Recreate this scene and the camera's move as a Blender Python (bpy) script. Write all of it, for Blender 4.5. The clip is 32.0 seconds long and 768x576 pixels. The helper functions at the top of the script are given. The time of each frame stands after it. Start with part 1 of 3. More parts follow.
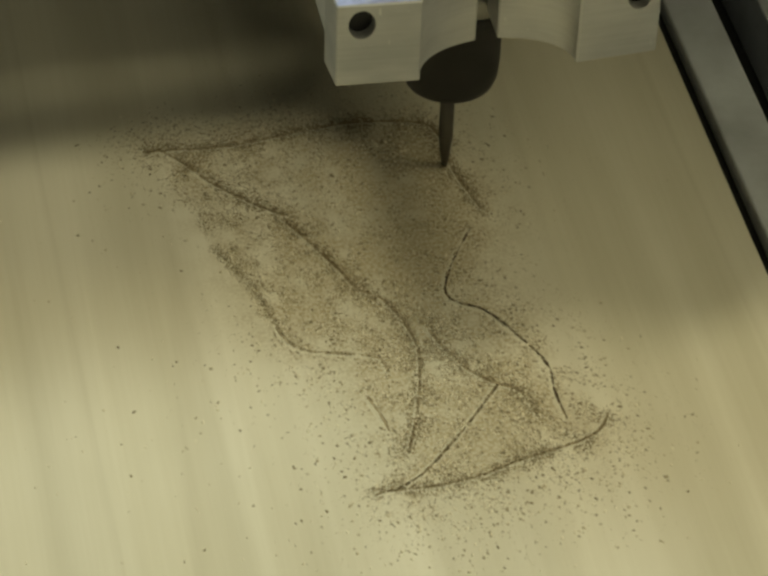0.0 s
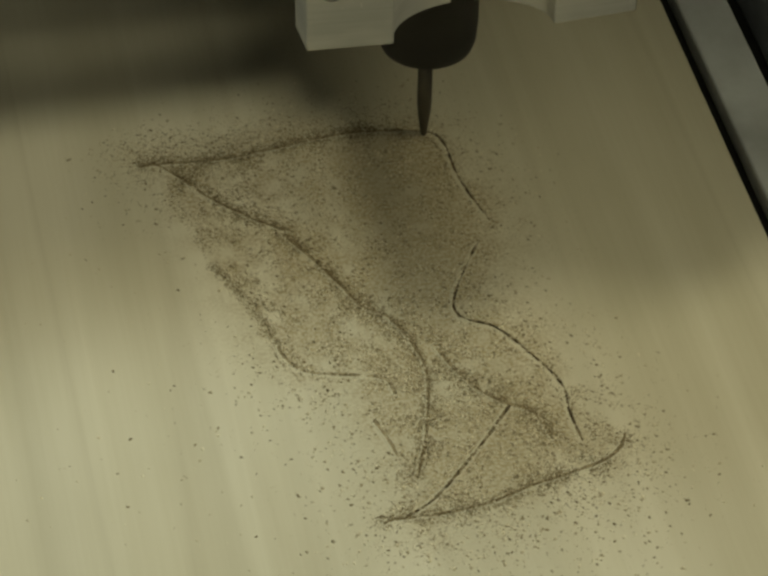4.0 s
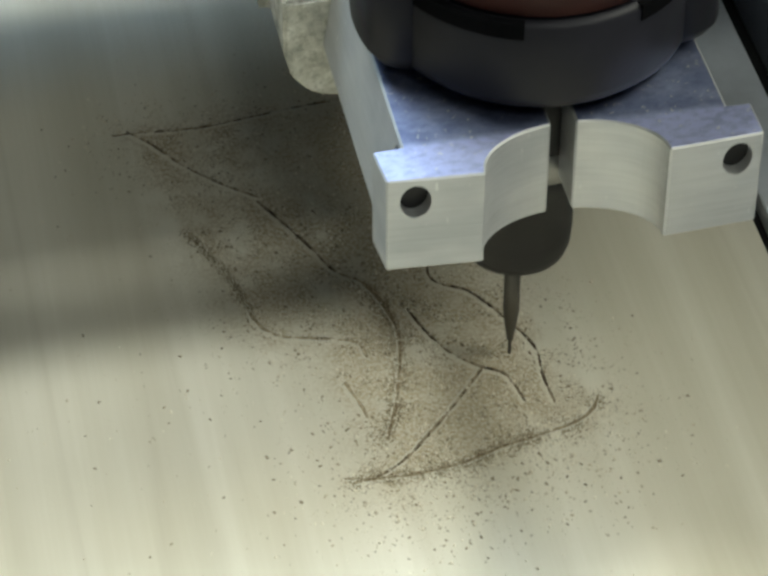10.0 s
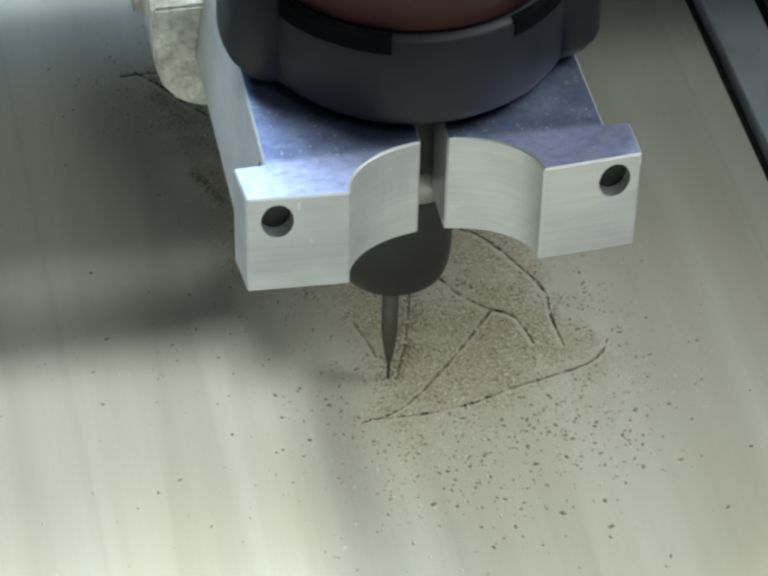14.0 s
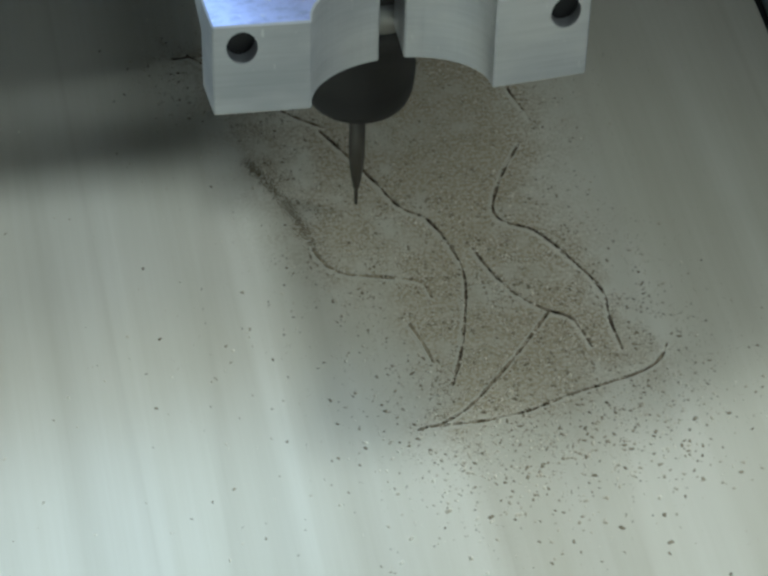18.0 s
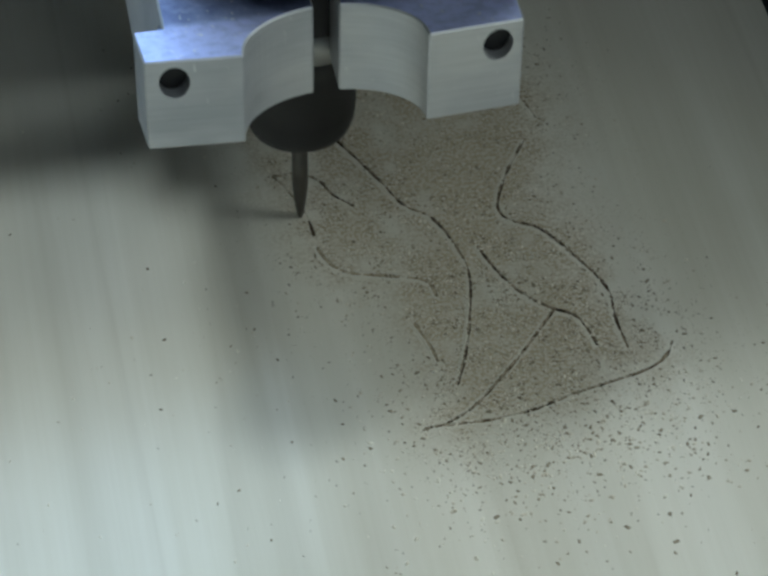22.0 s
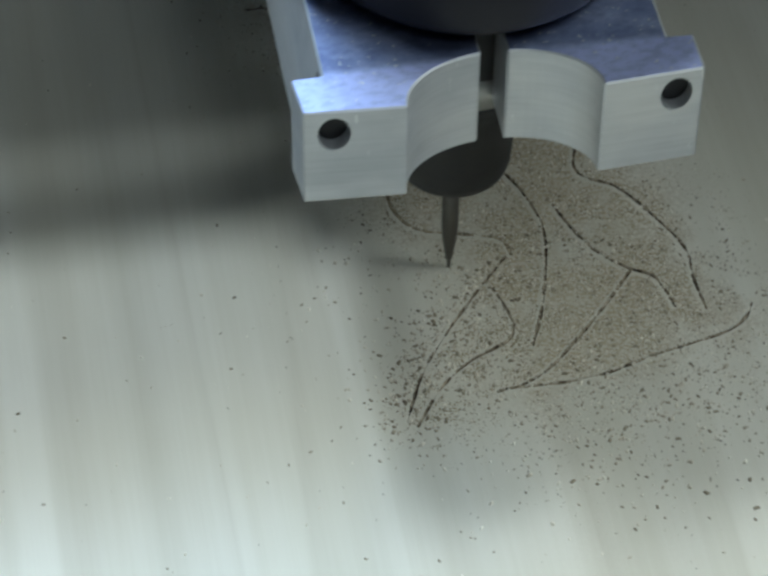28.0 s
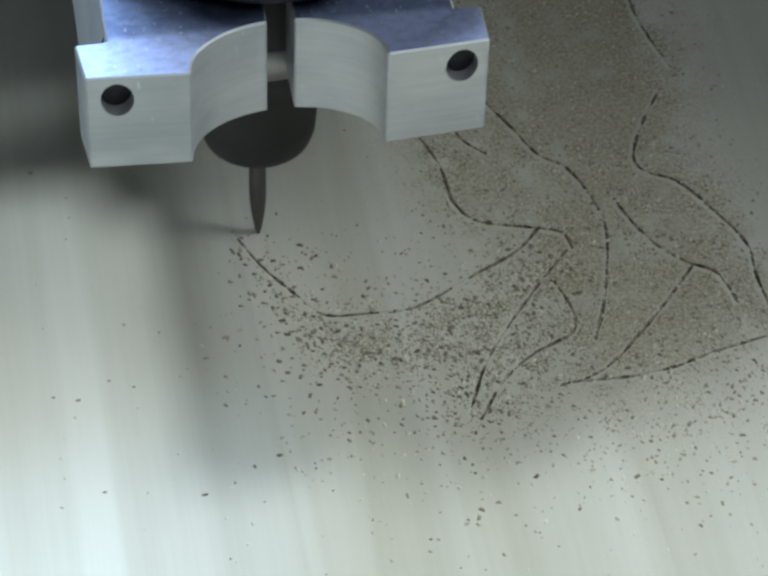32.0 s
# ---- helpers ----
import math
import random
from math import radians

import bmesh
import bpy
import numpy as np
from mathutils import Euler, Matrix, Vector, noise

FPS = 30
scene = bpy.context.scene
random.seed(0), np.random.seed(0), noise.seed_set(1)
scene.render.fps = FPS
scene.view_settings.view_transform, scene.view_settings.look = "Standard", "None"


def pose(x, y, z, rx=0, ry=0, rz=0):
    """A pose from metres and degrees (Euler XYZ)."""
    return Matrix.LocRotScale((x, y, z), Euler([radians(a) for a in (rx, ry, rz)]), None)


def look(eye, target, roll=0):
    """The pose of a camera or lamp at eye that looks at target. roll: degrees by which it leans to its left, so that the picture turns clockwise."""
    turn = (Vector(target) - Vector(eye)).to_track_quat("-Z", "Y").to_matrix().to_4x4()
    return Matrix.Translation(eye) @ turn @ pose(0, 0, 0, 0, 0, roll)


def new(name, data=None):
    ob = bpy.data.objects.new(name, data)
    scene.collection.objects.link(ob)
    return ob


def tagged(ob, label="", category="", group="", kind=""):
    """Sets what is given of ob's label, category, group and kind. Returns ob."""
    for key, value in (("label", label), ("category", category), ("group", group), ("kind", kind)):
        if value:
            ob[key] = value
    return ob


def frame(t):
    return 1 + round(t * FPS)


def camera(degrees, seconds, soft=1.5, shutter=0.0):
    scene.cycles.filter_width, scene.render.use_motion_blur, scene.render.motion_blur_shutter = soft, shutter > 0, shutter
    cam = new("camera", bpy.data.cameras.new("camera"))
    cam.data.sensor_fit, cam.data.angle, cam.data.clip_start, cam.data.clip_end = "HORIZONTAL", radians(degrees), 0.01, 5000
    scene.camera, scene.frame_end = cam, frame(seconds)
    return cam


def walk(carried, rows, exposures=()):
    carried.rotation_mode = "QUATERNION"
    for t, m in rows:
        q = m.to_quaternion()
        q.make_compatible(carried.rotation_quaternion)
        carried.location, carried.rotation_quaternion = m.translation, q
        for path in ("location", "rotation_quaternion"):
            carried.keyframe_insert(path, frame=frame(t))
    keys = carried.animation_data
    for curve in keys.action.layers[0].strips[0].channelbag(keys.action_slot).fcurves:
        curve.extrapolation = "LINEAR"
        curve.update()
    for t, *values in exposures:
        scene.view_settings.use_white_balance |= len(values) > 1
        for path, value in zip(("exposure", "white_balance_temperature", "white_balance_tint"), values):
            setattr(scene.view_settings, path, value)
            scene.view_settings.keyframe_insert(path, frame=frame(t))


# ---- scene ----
cam = camera(14.889, 32.0, soft=2.9, shutter=0.5)
walk(cam, [
    (0.0, pose(-0.1052, -0.4380, 0.4873, 46.63, -1.37, -11.61)),
    (0.5, pose(-0.1001, -0.4117, 0.4703, 46.44, -1.08, -11.90)),
    (1.0, pose(-0.0987, -0.4124, 0.4700, 46.47, -0.86, -11.97)),
    (1.5, pose(-0.1005, -0.4144, 0.4695, 46.48, -0.84, -12.07)),
    (2.0, pose(-0.0992, -0.4153, 0.4712, 46.50, -0.66, -12.09)),
    (2.5, pose(-0.0990, -0.4151, 0.4705, 46.58, -0.71, -11.99)),
    (4.5, pose(-0.0988, -0.4135, 0.4720, 46.49, -0.65, -11.99)),
    (5.0, pose(-0.0963, -0.4119, 0.4742, 46.34, -0.38, -11.79)),
    (5.5, pose(-0.0995, -0.4084, 0.4721, 46.39, -0.58, -11.56)),
    (6.0, pose(-0.1030, -0.4070, 0.4699, 46.48, -0.54, -11.09)),
    (6.5, pose(-0.1044, -0.4077, 0.4729, 46.32, -0.71, -11.07)),
    (7.0, pose(-0.1009, -0.4099, 0.4688, 46.30, -0.89, -11.07)),
    (7.5, pose(-0.1018, -0.4084, 0.4671, 46.02, -1.11, -11.36)),
    (8.0, pose(-0.0982, -0.4095, 0.4675, 45.89, -0.88, -11.44)),
    (8.5, pose(-0.0930, -0.4094, 0.4679, 45.31, -0.55, -11.59)),
    (9.0, pose(-0.0866, -0.4163, 0.4693, 45.40, -0.28, -11.46)),
    (9.5, pose(-0.0851, -0.4204, 0.4650, 46.21, -0.20, -11.33)),
    (10.0, pose(-0.0870, -0.4255, 0.4548, 47.37, -0.11, -11.65)),
    (10.5, pose(-0.0795, -0.4292, 0.4519, 47.33, 0.13, -11.55)),
    (11.0, pose(-0.0739, -0.4332, 0.4503, 47.33, 0.57, -11.19)),
    (11.5, pose(-0.0797, -0.4315, 0.4447, 47.23, -0.49, -12.30)),
    (12.0, pose(-0.0851, -0.4326, 0.4480, 46.66, -0.78, -12.77)),
    (12.5, pose(-0.0927, -0.4310, 0.4483, 46.40, -0.68, -12.26)),
    (13.0, pose(-0.1000, -0.4233, 0.4508, 45.98, -1.48, -11.85)),
    (13.5, pose(-0.1002, -0.4280, 0.4494, 46.73, -1.34, -11.68)),
    (14.0, pose(-0.0967, -0.4296, 0.4462, 47.12, -1.07, -11.56)),
    (14.5, pose(-0.0948, -0.4257, 0.4500, 46.21, -1.09, -11.23)),
    (15.0, pose(-0.0903, -0.4235, 0.4510, 45.62, -0.64, -11.13)),
    (15.5, pose(-0.0977, -0.4195, 0.4537, 45.87, -1.48, -11.22)),
    (17.5, pose(-0.0951, -0.3998, 0.4643, 44.24, -0.61, -10.91)),
    (18.0, pose(-0.0988, -0.4006, 0.4618, 44.37, -1.15, -10.87)),
    (18.5, pose(-0.0963, -0.4004, 0.4631, 44.06, -0.89, -10.91)),
    (19.0, pose(-0.0963, -0.3985, 0.4628, 44.05, -0.78, -10.78)),
    (19.5, pose(-0.0949, -0.4003, 0.4628, 44.34, -0.52, -10.72)),
    (20.0, pose(-0.0966, -0.3969, 0.4662, 44.04, -0.72, -10.76)),
    (20.5, pose(-0.0980, -0.3979, 0.4651, 44.18, -0.88, -10.69)),
    (21.0, pose(-0.0988, -0.3977, 0.4631, 44.12, -0.93, -10.74)),
    (21.5, pose(-0.0966, -0.3988, 0.4647, 44.07, -0.72, -10.69)),
    (22.0, pose(-0.0958, -0.3978, 0.4638, 44.02, -0.70, -10.89)),
    (22.5, pose(-0.0952, -0.4004, 0.4633, 44.23, -0.71, -10.96)),
    (23.0, pose(-0.0940, -0.4018, 0.4607, 44.27, -0.65, -10.84)),
    (23.5, pose(-0.0896, -0.4047, 0.4565, 44.29, -0.06, -11.12)),
    (24.0, pose(-0.0895, -0.4062, 0.4547, 44.09, 0.21, -11.02)),
    (24.5, pose(-0.0931, -0.4033, 0.4505, 44.52, 0.03, -11.39)),
    (25.0, pose(-0.0980, -0.4023, 0.4472, 45.13, -0.91, -11.32)),
    (25.5, pose(-0.0960, -0.3976, 0.4517, 44.59, -1.07, -10.87)),
    (27.5, pose(-0.1005, -0.3838, 0.4578, 43.01, -0.78, -10.35)),
    (28.0, pose(-0.1005, -0.3875, 0.4566, 43.04, -0.39, -10.01)),
    (28.5, pose(-0.1062, -0.3874, 0.4502, 43.04, -0.39, -10.30)),
    (29.0, pose(-0.1122, -0.3875, 0.4445, 43.39, -0.97, -10.24)),
    (29.5, pose(-0.1182, -0.3871, 0.4443, 44.10, -1.13, -9.65)),
    (30.0, pose(-0.1184, -0.3886, 0.4477, 44.30, -1.03, -9.54)),
    (30.5, pose(-0.1215, -0.3874, 0.4511, 44.05, -1.34, -9.61)),
    (31.0, pose(-0.1211, -0.3865, 0.4495, 43.81, -1.51, -9.61)),
    (31.5, pose(-0.1183, -0.3867, 0.4516, 43.56, -1.29, -9.63)),
    (32.0, pose(-0.1182, -0.3824, 0.4529, 42.94, -1.34, -9.73)),
], exposures=[(0.0, -1.02, 10050, -9), (2.5, -1.37, 10050, -9), (6.0, -1.32, 8150, -10), (7.5, -0.82, 7300, -7), (9.0, -0.12, 6800, -3), (13.0, 0.45, 5850, -1), (15.5, 0.34, 5800, -1), (17.5, -0.44, 5450, -4), (19.0, -0.67, 5500, -2), (21.5, -0.77, 5450, -2), (23.5, -0.15, 5350, 0), (25.0, 0.34, 5500, 0), (26.5, 0.03, 5500, -1), (28.0, -0.25, 5400, 0), (29.0, -0.17, 5480, 1), (30.0, -0.09, 5380, 1), (32.0, -0.14, 5380, 1)])

MM = 0.001
V = Vector

# ---------------------------------------------------------------- light
world = bpy.data.worlds.new("world")
scene.world = world
world.use_nodes = True
world.node_tree.nodes["Background"].inputs[0].default_value = (0.55, 0.62, 0.72, 1)
world.node_tree.nodes["Background"].inputs[1].default_value = 0.15


def area_lamp(name, eye, target, sx, sy, watts, colour):
    data = bpy.data.lights.new(name, "AREA")
    data.shape, data.size, data.size_y = "RECTANGLE", sx, sy
    data.energy, data.color = watts, colour
    ob = new(name, data)
    ob.matrix_world = look(eye, target)
    return ob


area_lamp("ceiling_lamp", (-0.42, 0.57, 1.9), (0, 0, 0), 0.42, 0.19, 20.5, (1.0, 0.98, 0.93))
# Added fill from the front, with no known fixture behind it.
area_lamp("front_fill_light", (0.5, -1.3, 2.2), (0, 0, 0), 1.2, 0.5, 12, (1.0, 0.97, 0.90))
area_lamp("east_lamp", (1.25, 0.03, 1.55), (0, 0, 0), 1.1, 0.65, 30, (1.0, 0.96, 0.86))
area_lamp("window_daylight", (-0.95, 2.44, 2.45), (0, 0, 0.1), 1.8, 0.6, 105, (0.60, 0.76, 1.0))


# ---------------------------------------------------------------- materials
def material(name, build):
    m = bpy.data.materials.new(name)
    m.use_nodes = True
    nt = m.node_tree
    bsdf = nt.nodes["Principled BSDF"]
    build(nt, bsdf)
    return m


def node(nt, kind, **vals):
    n = nt.nodes.new(kind)
    for k, v in vals.items():
        n.inputs[k].default_value = v
    return n


def ramp(nt, src, stops):
    r = nt.nodes.new("ShaderNodeValToRGB")
    el = r.color_ramp.elements
    while len(el) < len(stops):
        el.new(0.5)
    for e, (p, c) in zip(el, stops):
        e.position, e.color = p, (*c, 1)
    nt.links.new(src, r.inputs[0])
    return r.outputs[0]


def coords(nt, scale, space="Object"):
    tc = nt.nodes.new("ShaderNodeTexCoord")
    mp = nt.nodes.new("ShaderNodeMapping")
    mp.inputs["Scale"].default_value = scale
    nt.links.new(tc.outputs[space], mp.inputs[0])
    return mp.outputs[0]


def noise_tex(nt, scale, vec, detail=4.0, rough=0.55):
    n = node(nt, "ShaderNodeTexNoise", Scale=scale, Detail=detail, Roughness=rough)
    nt.links.new(vec, n.inputs["Vector"])
    return n.outputs["Fac"]


def mixed(nt, mode, fac, a, b):
    m = nt.nodes.new("ShaderNodeMix")
    m.data_type, m.blend_type = "RGBA", mode
    for sock, val in ((m.inputs[0], fac), (m.inputs[6], a), (m.inputs[7], b)):
        if hasattr(val, "links"):
            nt.links.new(val, sock)
        else:
            sock.default_value = val
    return m.outputs[2]


def bumped(nt, bsdf, height, strength, dist):
    b = node(nt, "ShaderNodeBump", Strength=strength, Distance=dist)
    nt.links.new(height, b.inputs["Height"])
    nt.links.new(b.outputs[0], bsdf.inputs["Normal"])


def wood(light, dark, rough=0.62):
    mid = tuple(0.4 * a + 0.6 * b for a, b in zip(light, dark))

    def build(nt, bsdf):
        streak = noise_tex(nt, 1.0, coords(nt, (36, 1.0, 20)), 2, 0.5)
        broad = noise_tex(nt, 1.0, coords(nt, (22, 0.8, 8)), 2, 0.5)
        fibre = noise_tex(nt, 1.0, coords(nt, (700, 16, 300)), 3, 0.6)
        base = ramp(nt, streak, [(0.38, dark), (0.50, mid), (0.56, light)])
        wide = ramp(nt, broad, [(0.38, (0.86, 0.86, 0.85)), (0.52, (1, 1, 1))])
        fine = ramp(nt, fibre, [(0.3, (0.965, 0.96, 0.945)), (0.65, (1, 1, 1))])
        cloud = ramp(nt, noise_tex(nt, 26, coords(nt, (1, 0.5, 1)), 3), [(0.35, (0.94, 0.94, 0.92)), (0.65, (1, 1, 1))])
        c = mixed(nt, "MULTIPLY", 1.0, base, fine)
        c = mixed(nt, "MULTIPLY", 1.0, c, wide)
        c = mixed(nt, "MULTIPLY", 1.0, c, cloud)
        vein = ramp(nt, noise_tex(nt, 1.0, coords(nt, (21, 0.7, 20)), 1, 0.4), [(0.47, (1, 1, 1)), (0.496, (0.945, 0.94, 0.93)), (0.506, (1, 1, 1))])
        c = mixed(nt, "MULTIPLY", 1.0, c, vein)
        film = nt.nodes.new("ShaderNodeAttribute")
        film.attribute_name = "dust"
        speck = ramp(nt, noise_tex(nt, 1100, coords(nt, (1, 1, 1)), 2, 0.7), [(0.38, (0.08, 0.08, 0.08)), (0.60, (1, 1, 1))])
        cover = mixed(nt, "MULTIPLY", 1.0, film.outputs["Color"], speck)
        c = mixed(nt, "MIX", cover, c, (0.40, 0.33, 0.215, 1))
        nt.links.new(c, bsdf.inputs["Base Color"])
        bsdf.inputs["Roughness"].default_value = rough
        bumped(nt, bsdf, fibre, 0.15, 0.0002)
    return build


def metal(col, rough, brush=(200, 200, 2000), amount=0.25):
    def build(nt, bsdf):
        b = noise_tex(nt, 1.0, coords(nt, brush), 3, 0.6)
        big = noise_tex(nt, 60, coords(nt, (1, 1, 1)), 4)
        c = ramp(nt, big, [(0.3, tuple(0.82 * x for x in col)), (0.7, col)])
        nt.links.new(c, bsdf.inputs["Base Color"])
        r = ramp(nt, b, [(0.25, (rough - 0.1,) * 3), (0.75, (rough + 0.12,) * 3)])
        nt.links.new(r, bsdf.inputs["Roughness"])
        bsdf.inputs["Metallic"].default_value = 1.0
        bumped(nt, bsdf, b, amount, 0.0002)
    return build


def milled(nt, bsdf):
    """Saw-milled aluminium: fine level cutter marks, dull stains and a few bright scuffs."""
    marks = noise_tex(nt, 1.0, coords(nt, (60, 60, 1400)), 3, 0.6)
    stain = noise_tex(nt, 1.0, coords(nt, (38, 38, 60)), 3, 0.5)
    scuff = noise_tex(nt, 420, coords(nt, (1, 1, 0.4)), 3, 0.7)
    c = ramp(nt, stain, [(0.34, (0.47, 0.48, 0.495)), (0.48, (0.54, 0.545, 0.555)), (0.62, (0.60, 0.60, 0.595))])
    c = mixed(nt, "MULTIPLY", 1.0, c, ramp(nt, marks, [(0.35, (0.93, 0.93, 0.93)), (0.6, (1, 1, 1))]))
    c = mixed(nt, "MIX", ramp(nt, scuff, [(0.66, (0, 0, 0)), (0.72, (0.5, 0.5, 0.5))]), c, (0.80, 0.80, 0.77, 1))
    nt.links.new(c, bsdf.inputs["Base Color"])
    nt.links.new(ramp(nt, stain, [(0.3, (0.56,) * 3), (0.7, (0.40,) * 3)]), bsdf.inputs["Roughness"])
    bsdf.inputs["Metallic"].default_value = 0.6
    bumped(nt, bsdf, marks, 0.08, 0.0002)


def rough_cast(nt, bsdf):
    """Sand-cast aluminium: pitted, blotched grey and white."""
    pits = noise_tex(nt, 520, coords(nt, (1, 1, 1)), 4, 0.7)
    blot = noise_tex(nt, 170, coords(nt, (1, 1, 1)), 4, 0.65)
    c = ramp(nt, blot, [(0.34, (0.40, 0.40, 0.37)), (0.50, (0.60, 0.60, 0.55)), (0.64, (0.80, 0.80, 0.76))])
    c = mixed(nt, "MULTIPLY", 1.0, c, ramp(nt, pits, [(0.34, (0.68, 0.68, 0.66)), (0.52, (1, 1, 1))]))
    nt.links.new(c, bsdf.inputs["Base Color"])
    bsdf.inputs["Roughness"].default_value = 0.6
    bsdf.inputs["Metallic"].default_value = 0.6
    bumped(nt, bsdf, pits, 0.8, 0.0005)


# Worn top face; bluish window reflection and darker motor reflection put into the colour.
def worn_sheen_top(nt, bsdf):
    fine = noise_tex(nt, 1.0, coords(nt, (420, 700, 400)), 4, 0.7)
    big = noise_tex(nt, 95, coords(nt, (1, 1, 1)), 5, 0.65)
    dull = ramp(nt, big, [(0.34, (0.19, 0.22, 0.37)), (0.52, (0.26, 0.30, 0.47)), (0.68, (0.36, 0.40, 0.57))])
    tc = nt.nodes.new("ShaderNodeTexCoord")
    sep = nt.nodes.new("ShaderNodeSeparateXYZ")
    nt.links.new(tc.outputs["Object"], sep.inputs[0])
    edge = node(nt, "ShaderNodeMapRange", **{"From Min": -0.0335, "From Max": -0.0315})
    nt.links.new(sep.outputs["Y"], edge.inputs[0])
    # Paler front strip: the window's sheen painted in by object Y.
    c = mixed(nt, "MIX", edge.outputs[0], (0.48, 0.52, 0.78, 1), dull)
    c = mixed(nt, "MULTIPLY", 1.0, c, ramp(nt, fine, [(0.36, (0.78, 0.78, 0.80)), (0.56, (1, 1, 1))]))
    speck = ramp(nt, noise_tex(nt, 900, coords(nt, (1, 1, 1)), 2, 0.6), [(0.66, (0, 0, 0)), (0.72, (0.75, 0.75, 0.75))])
    c = mixed(nt, "MIX", speck, c, (0.70, 0.70, 0.66, 1))
    nt.links.new(c, bsdf.inputs["Base Color"])
    nt.links.new(ramp(nt, fine, [(0.3, (0.44,) * 3), (0.7, (0.56,) * 3)]), bsdf.inputs["Roughness"])
    bsdf.inputs["Metallic"].default_value = 1.0


def plastic(col, rough, grain=900):
    def build(nt, bsdf):
        g = noise_tex(nt, grain, coords(nt, (1, 1, 1)), 3)
        big = noise_tex(nt, 45, coords(nt, (1, 1, 1)), 4)
        c = ramp(nt, big, [(0.3, tuple(0.75 * x for x in col)), (0.7, tuple(1.15 * x for x in col))])
        nt.links.new(c, bsdf.inputs["Base Color"])
        bsdf.inputs["Roughness"].default_value = rough
        bumped(nt, bsdf, g, 0.2, 0.0002)
    return build


def plaster(col):
    def build(nt, bsdf):
        c = ramp(nt, noise_tex(nt, 3, coords(nt, (1, 1, 1)), 5), [(0.3, tuple(0.9 * x for x in col)), (0.7, col)])
        nt.links.new(c, bsdf.inputs["Base Color"])
        bsdf.inputs["Roughness"].default_value = 0.9
    return build


def chips(stops):
    def build(nt, bsdf):
        geo = nt.nodes.new("ShaderNodeNewGeometry")
        nt.links.new(ramp(nt, geo.outputs["Random Per Island"], stops), bsdf.inputs["Base Color"])
        bsdf.inputs["Roughness"].default_value = 0.85
    return build


def scorched(nt, bsdf):
    n = noise_tex(nt, 520, coords(nt, (1, 1, 1)), 3, 0.7)
    big = noise_tex(nt, 130, coords(nt, (1, 1, 1)), 2)
    c = ramp(nt, n, [(0.36, (0.07, 0.05, 0.03)), (0.47, (0.22, 0.165, 0.10)), (0.60, (0.52, 0.45, 0.33))])
    c = mixed(nt, "MULTIPLY", 1.0, c, ramp(nt, big, [(0.35, (0.55, 0.52, 0.5)), (0.6, (1, 1, 1))]))
    nt.links.new(c, bsdf.inputs["Base Color"])
    bsdf.inputs["Roughness"].default_value = 0.9


M_BOARD = material("pale_wood", wood((0.74, 0.70, 0.60), (0.635, 0.595, 0.49)))
M_CUT = material("scorched_cut", scorched)
M_ALU = material("milled_aluminium", milled)
M_ALUTOP = material("sheen_tinted_aluminium", worn_sheen_top)
M_RAIL = material("rail_aluminium", plastic((0.52, 0.55, 0.60), 0.45, 600))
M_BLACK = material("black_steel", plastic((0.013, 0.012, 0.012), 0.6))
M_STEEL = material("steel", metal((0.30, 0.30, 0.29), 0.4, (300, 300, 300), 0.1))
M_BIT = material("carbide", metal((0.17, 0.16, 0.145), 0.5, (900, 900, 200), 0.1))
M_DARK = material("dark_grey_plastic", plastic((0.022, 0.0215, 0.028), 0.45))
M_RED = material("red_plastic", plastic((0.055, 0.021, 0.018), 0.5))
M_SLATE = material("slate_plastic", plastic((0.11, 0.13, 0.17), 0.5))
M_CAST = material("cast_aluminium", rough_cast)
M_HOLE = material("hole_black", plastic((0.007, 0.007, 0.008), 0.95))
M_HOLE.node_tree.nodes["Principled BSDF"].inputs["Specular IOR Level"].default_value = 0.0
M_WALL = material("wall_paint", plaster((0.13, 0.127, 0.12)))
M_FLOOR = material("concrete", plaster((0.15, 0.145, 0.135)))
M_SHADE_PLATE = material("grey_shade_plate", plastic((0.13, 0.13, 0.135), 0.7))
M_BED = material("bed_steel", plastic((0.05, 0.05, 0.052), 0.85))
for m in (M_DARK, M_RED, M_BED):
    m.node_tree.nodes["Principled BSDF"].inputs["Specular IOR Level"].default_value = 0.18
M_CHIP = material("wood_chips", chips([(0.0, (0.21, 0.17, 0.115)), (0.3, (0.36, 0.305, 0.22)), (0.55, (0.54, 0.475, 0.36)), (1.0, (0.80, 0.75, 0.62))]))
M_OLD = material("stale_wood_chips", chips([(0.0, (0.27, 0.225, 0.155)), (0.3, (0.44, 0.38, 0.28)), (0.55, (0.62, 0.555, 0.43)), (1.0, (0.82, 0.78, 0.66))]))
M_DUST = material("fine_dust", chips([(0.0, (0.20, 0.15, 0.08)), (0.5, (0.34, 0.275, 0.165)), (1.0, (0.54, 0.46, 0.31))]))


M_TRAIL = material("brown_dust", chips([(0.0, (0.10, 0.072, 0.038)), (0.5, (0.19, 0.145, 0.082)), (1.0, (0.36, 0.29, 0.185))]))


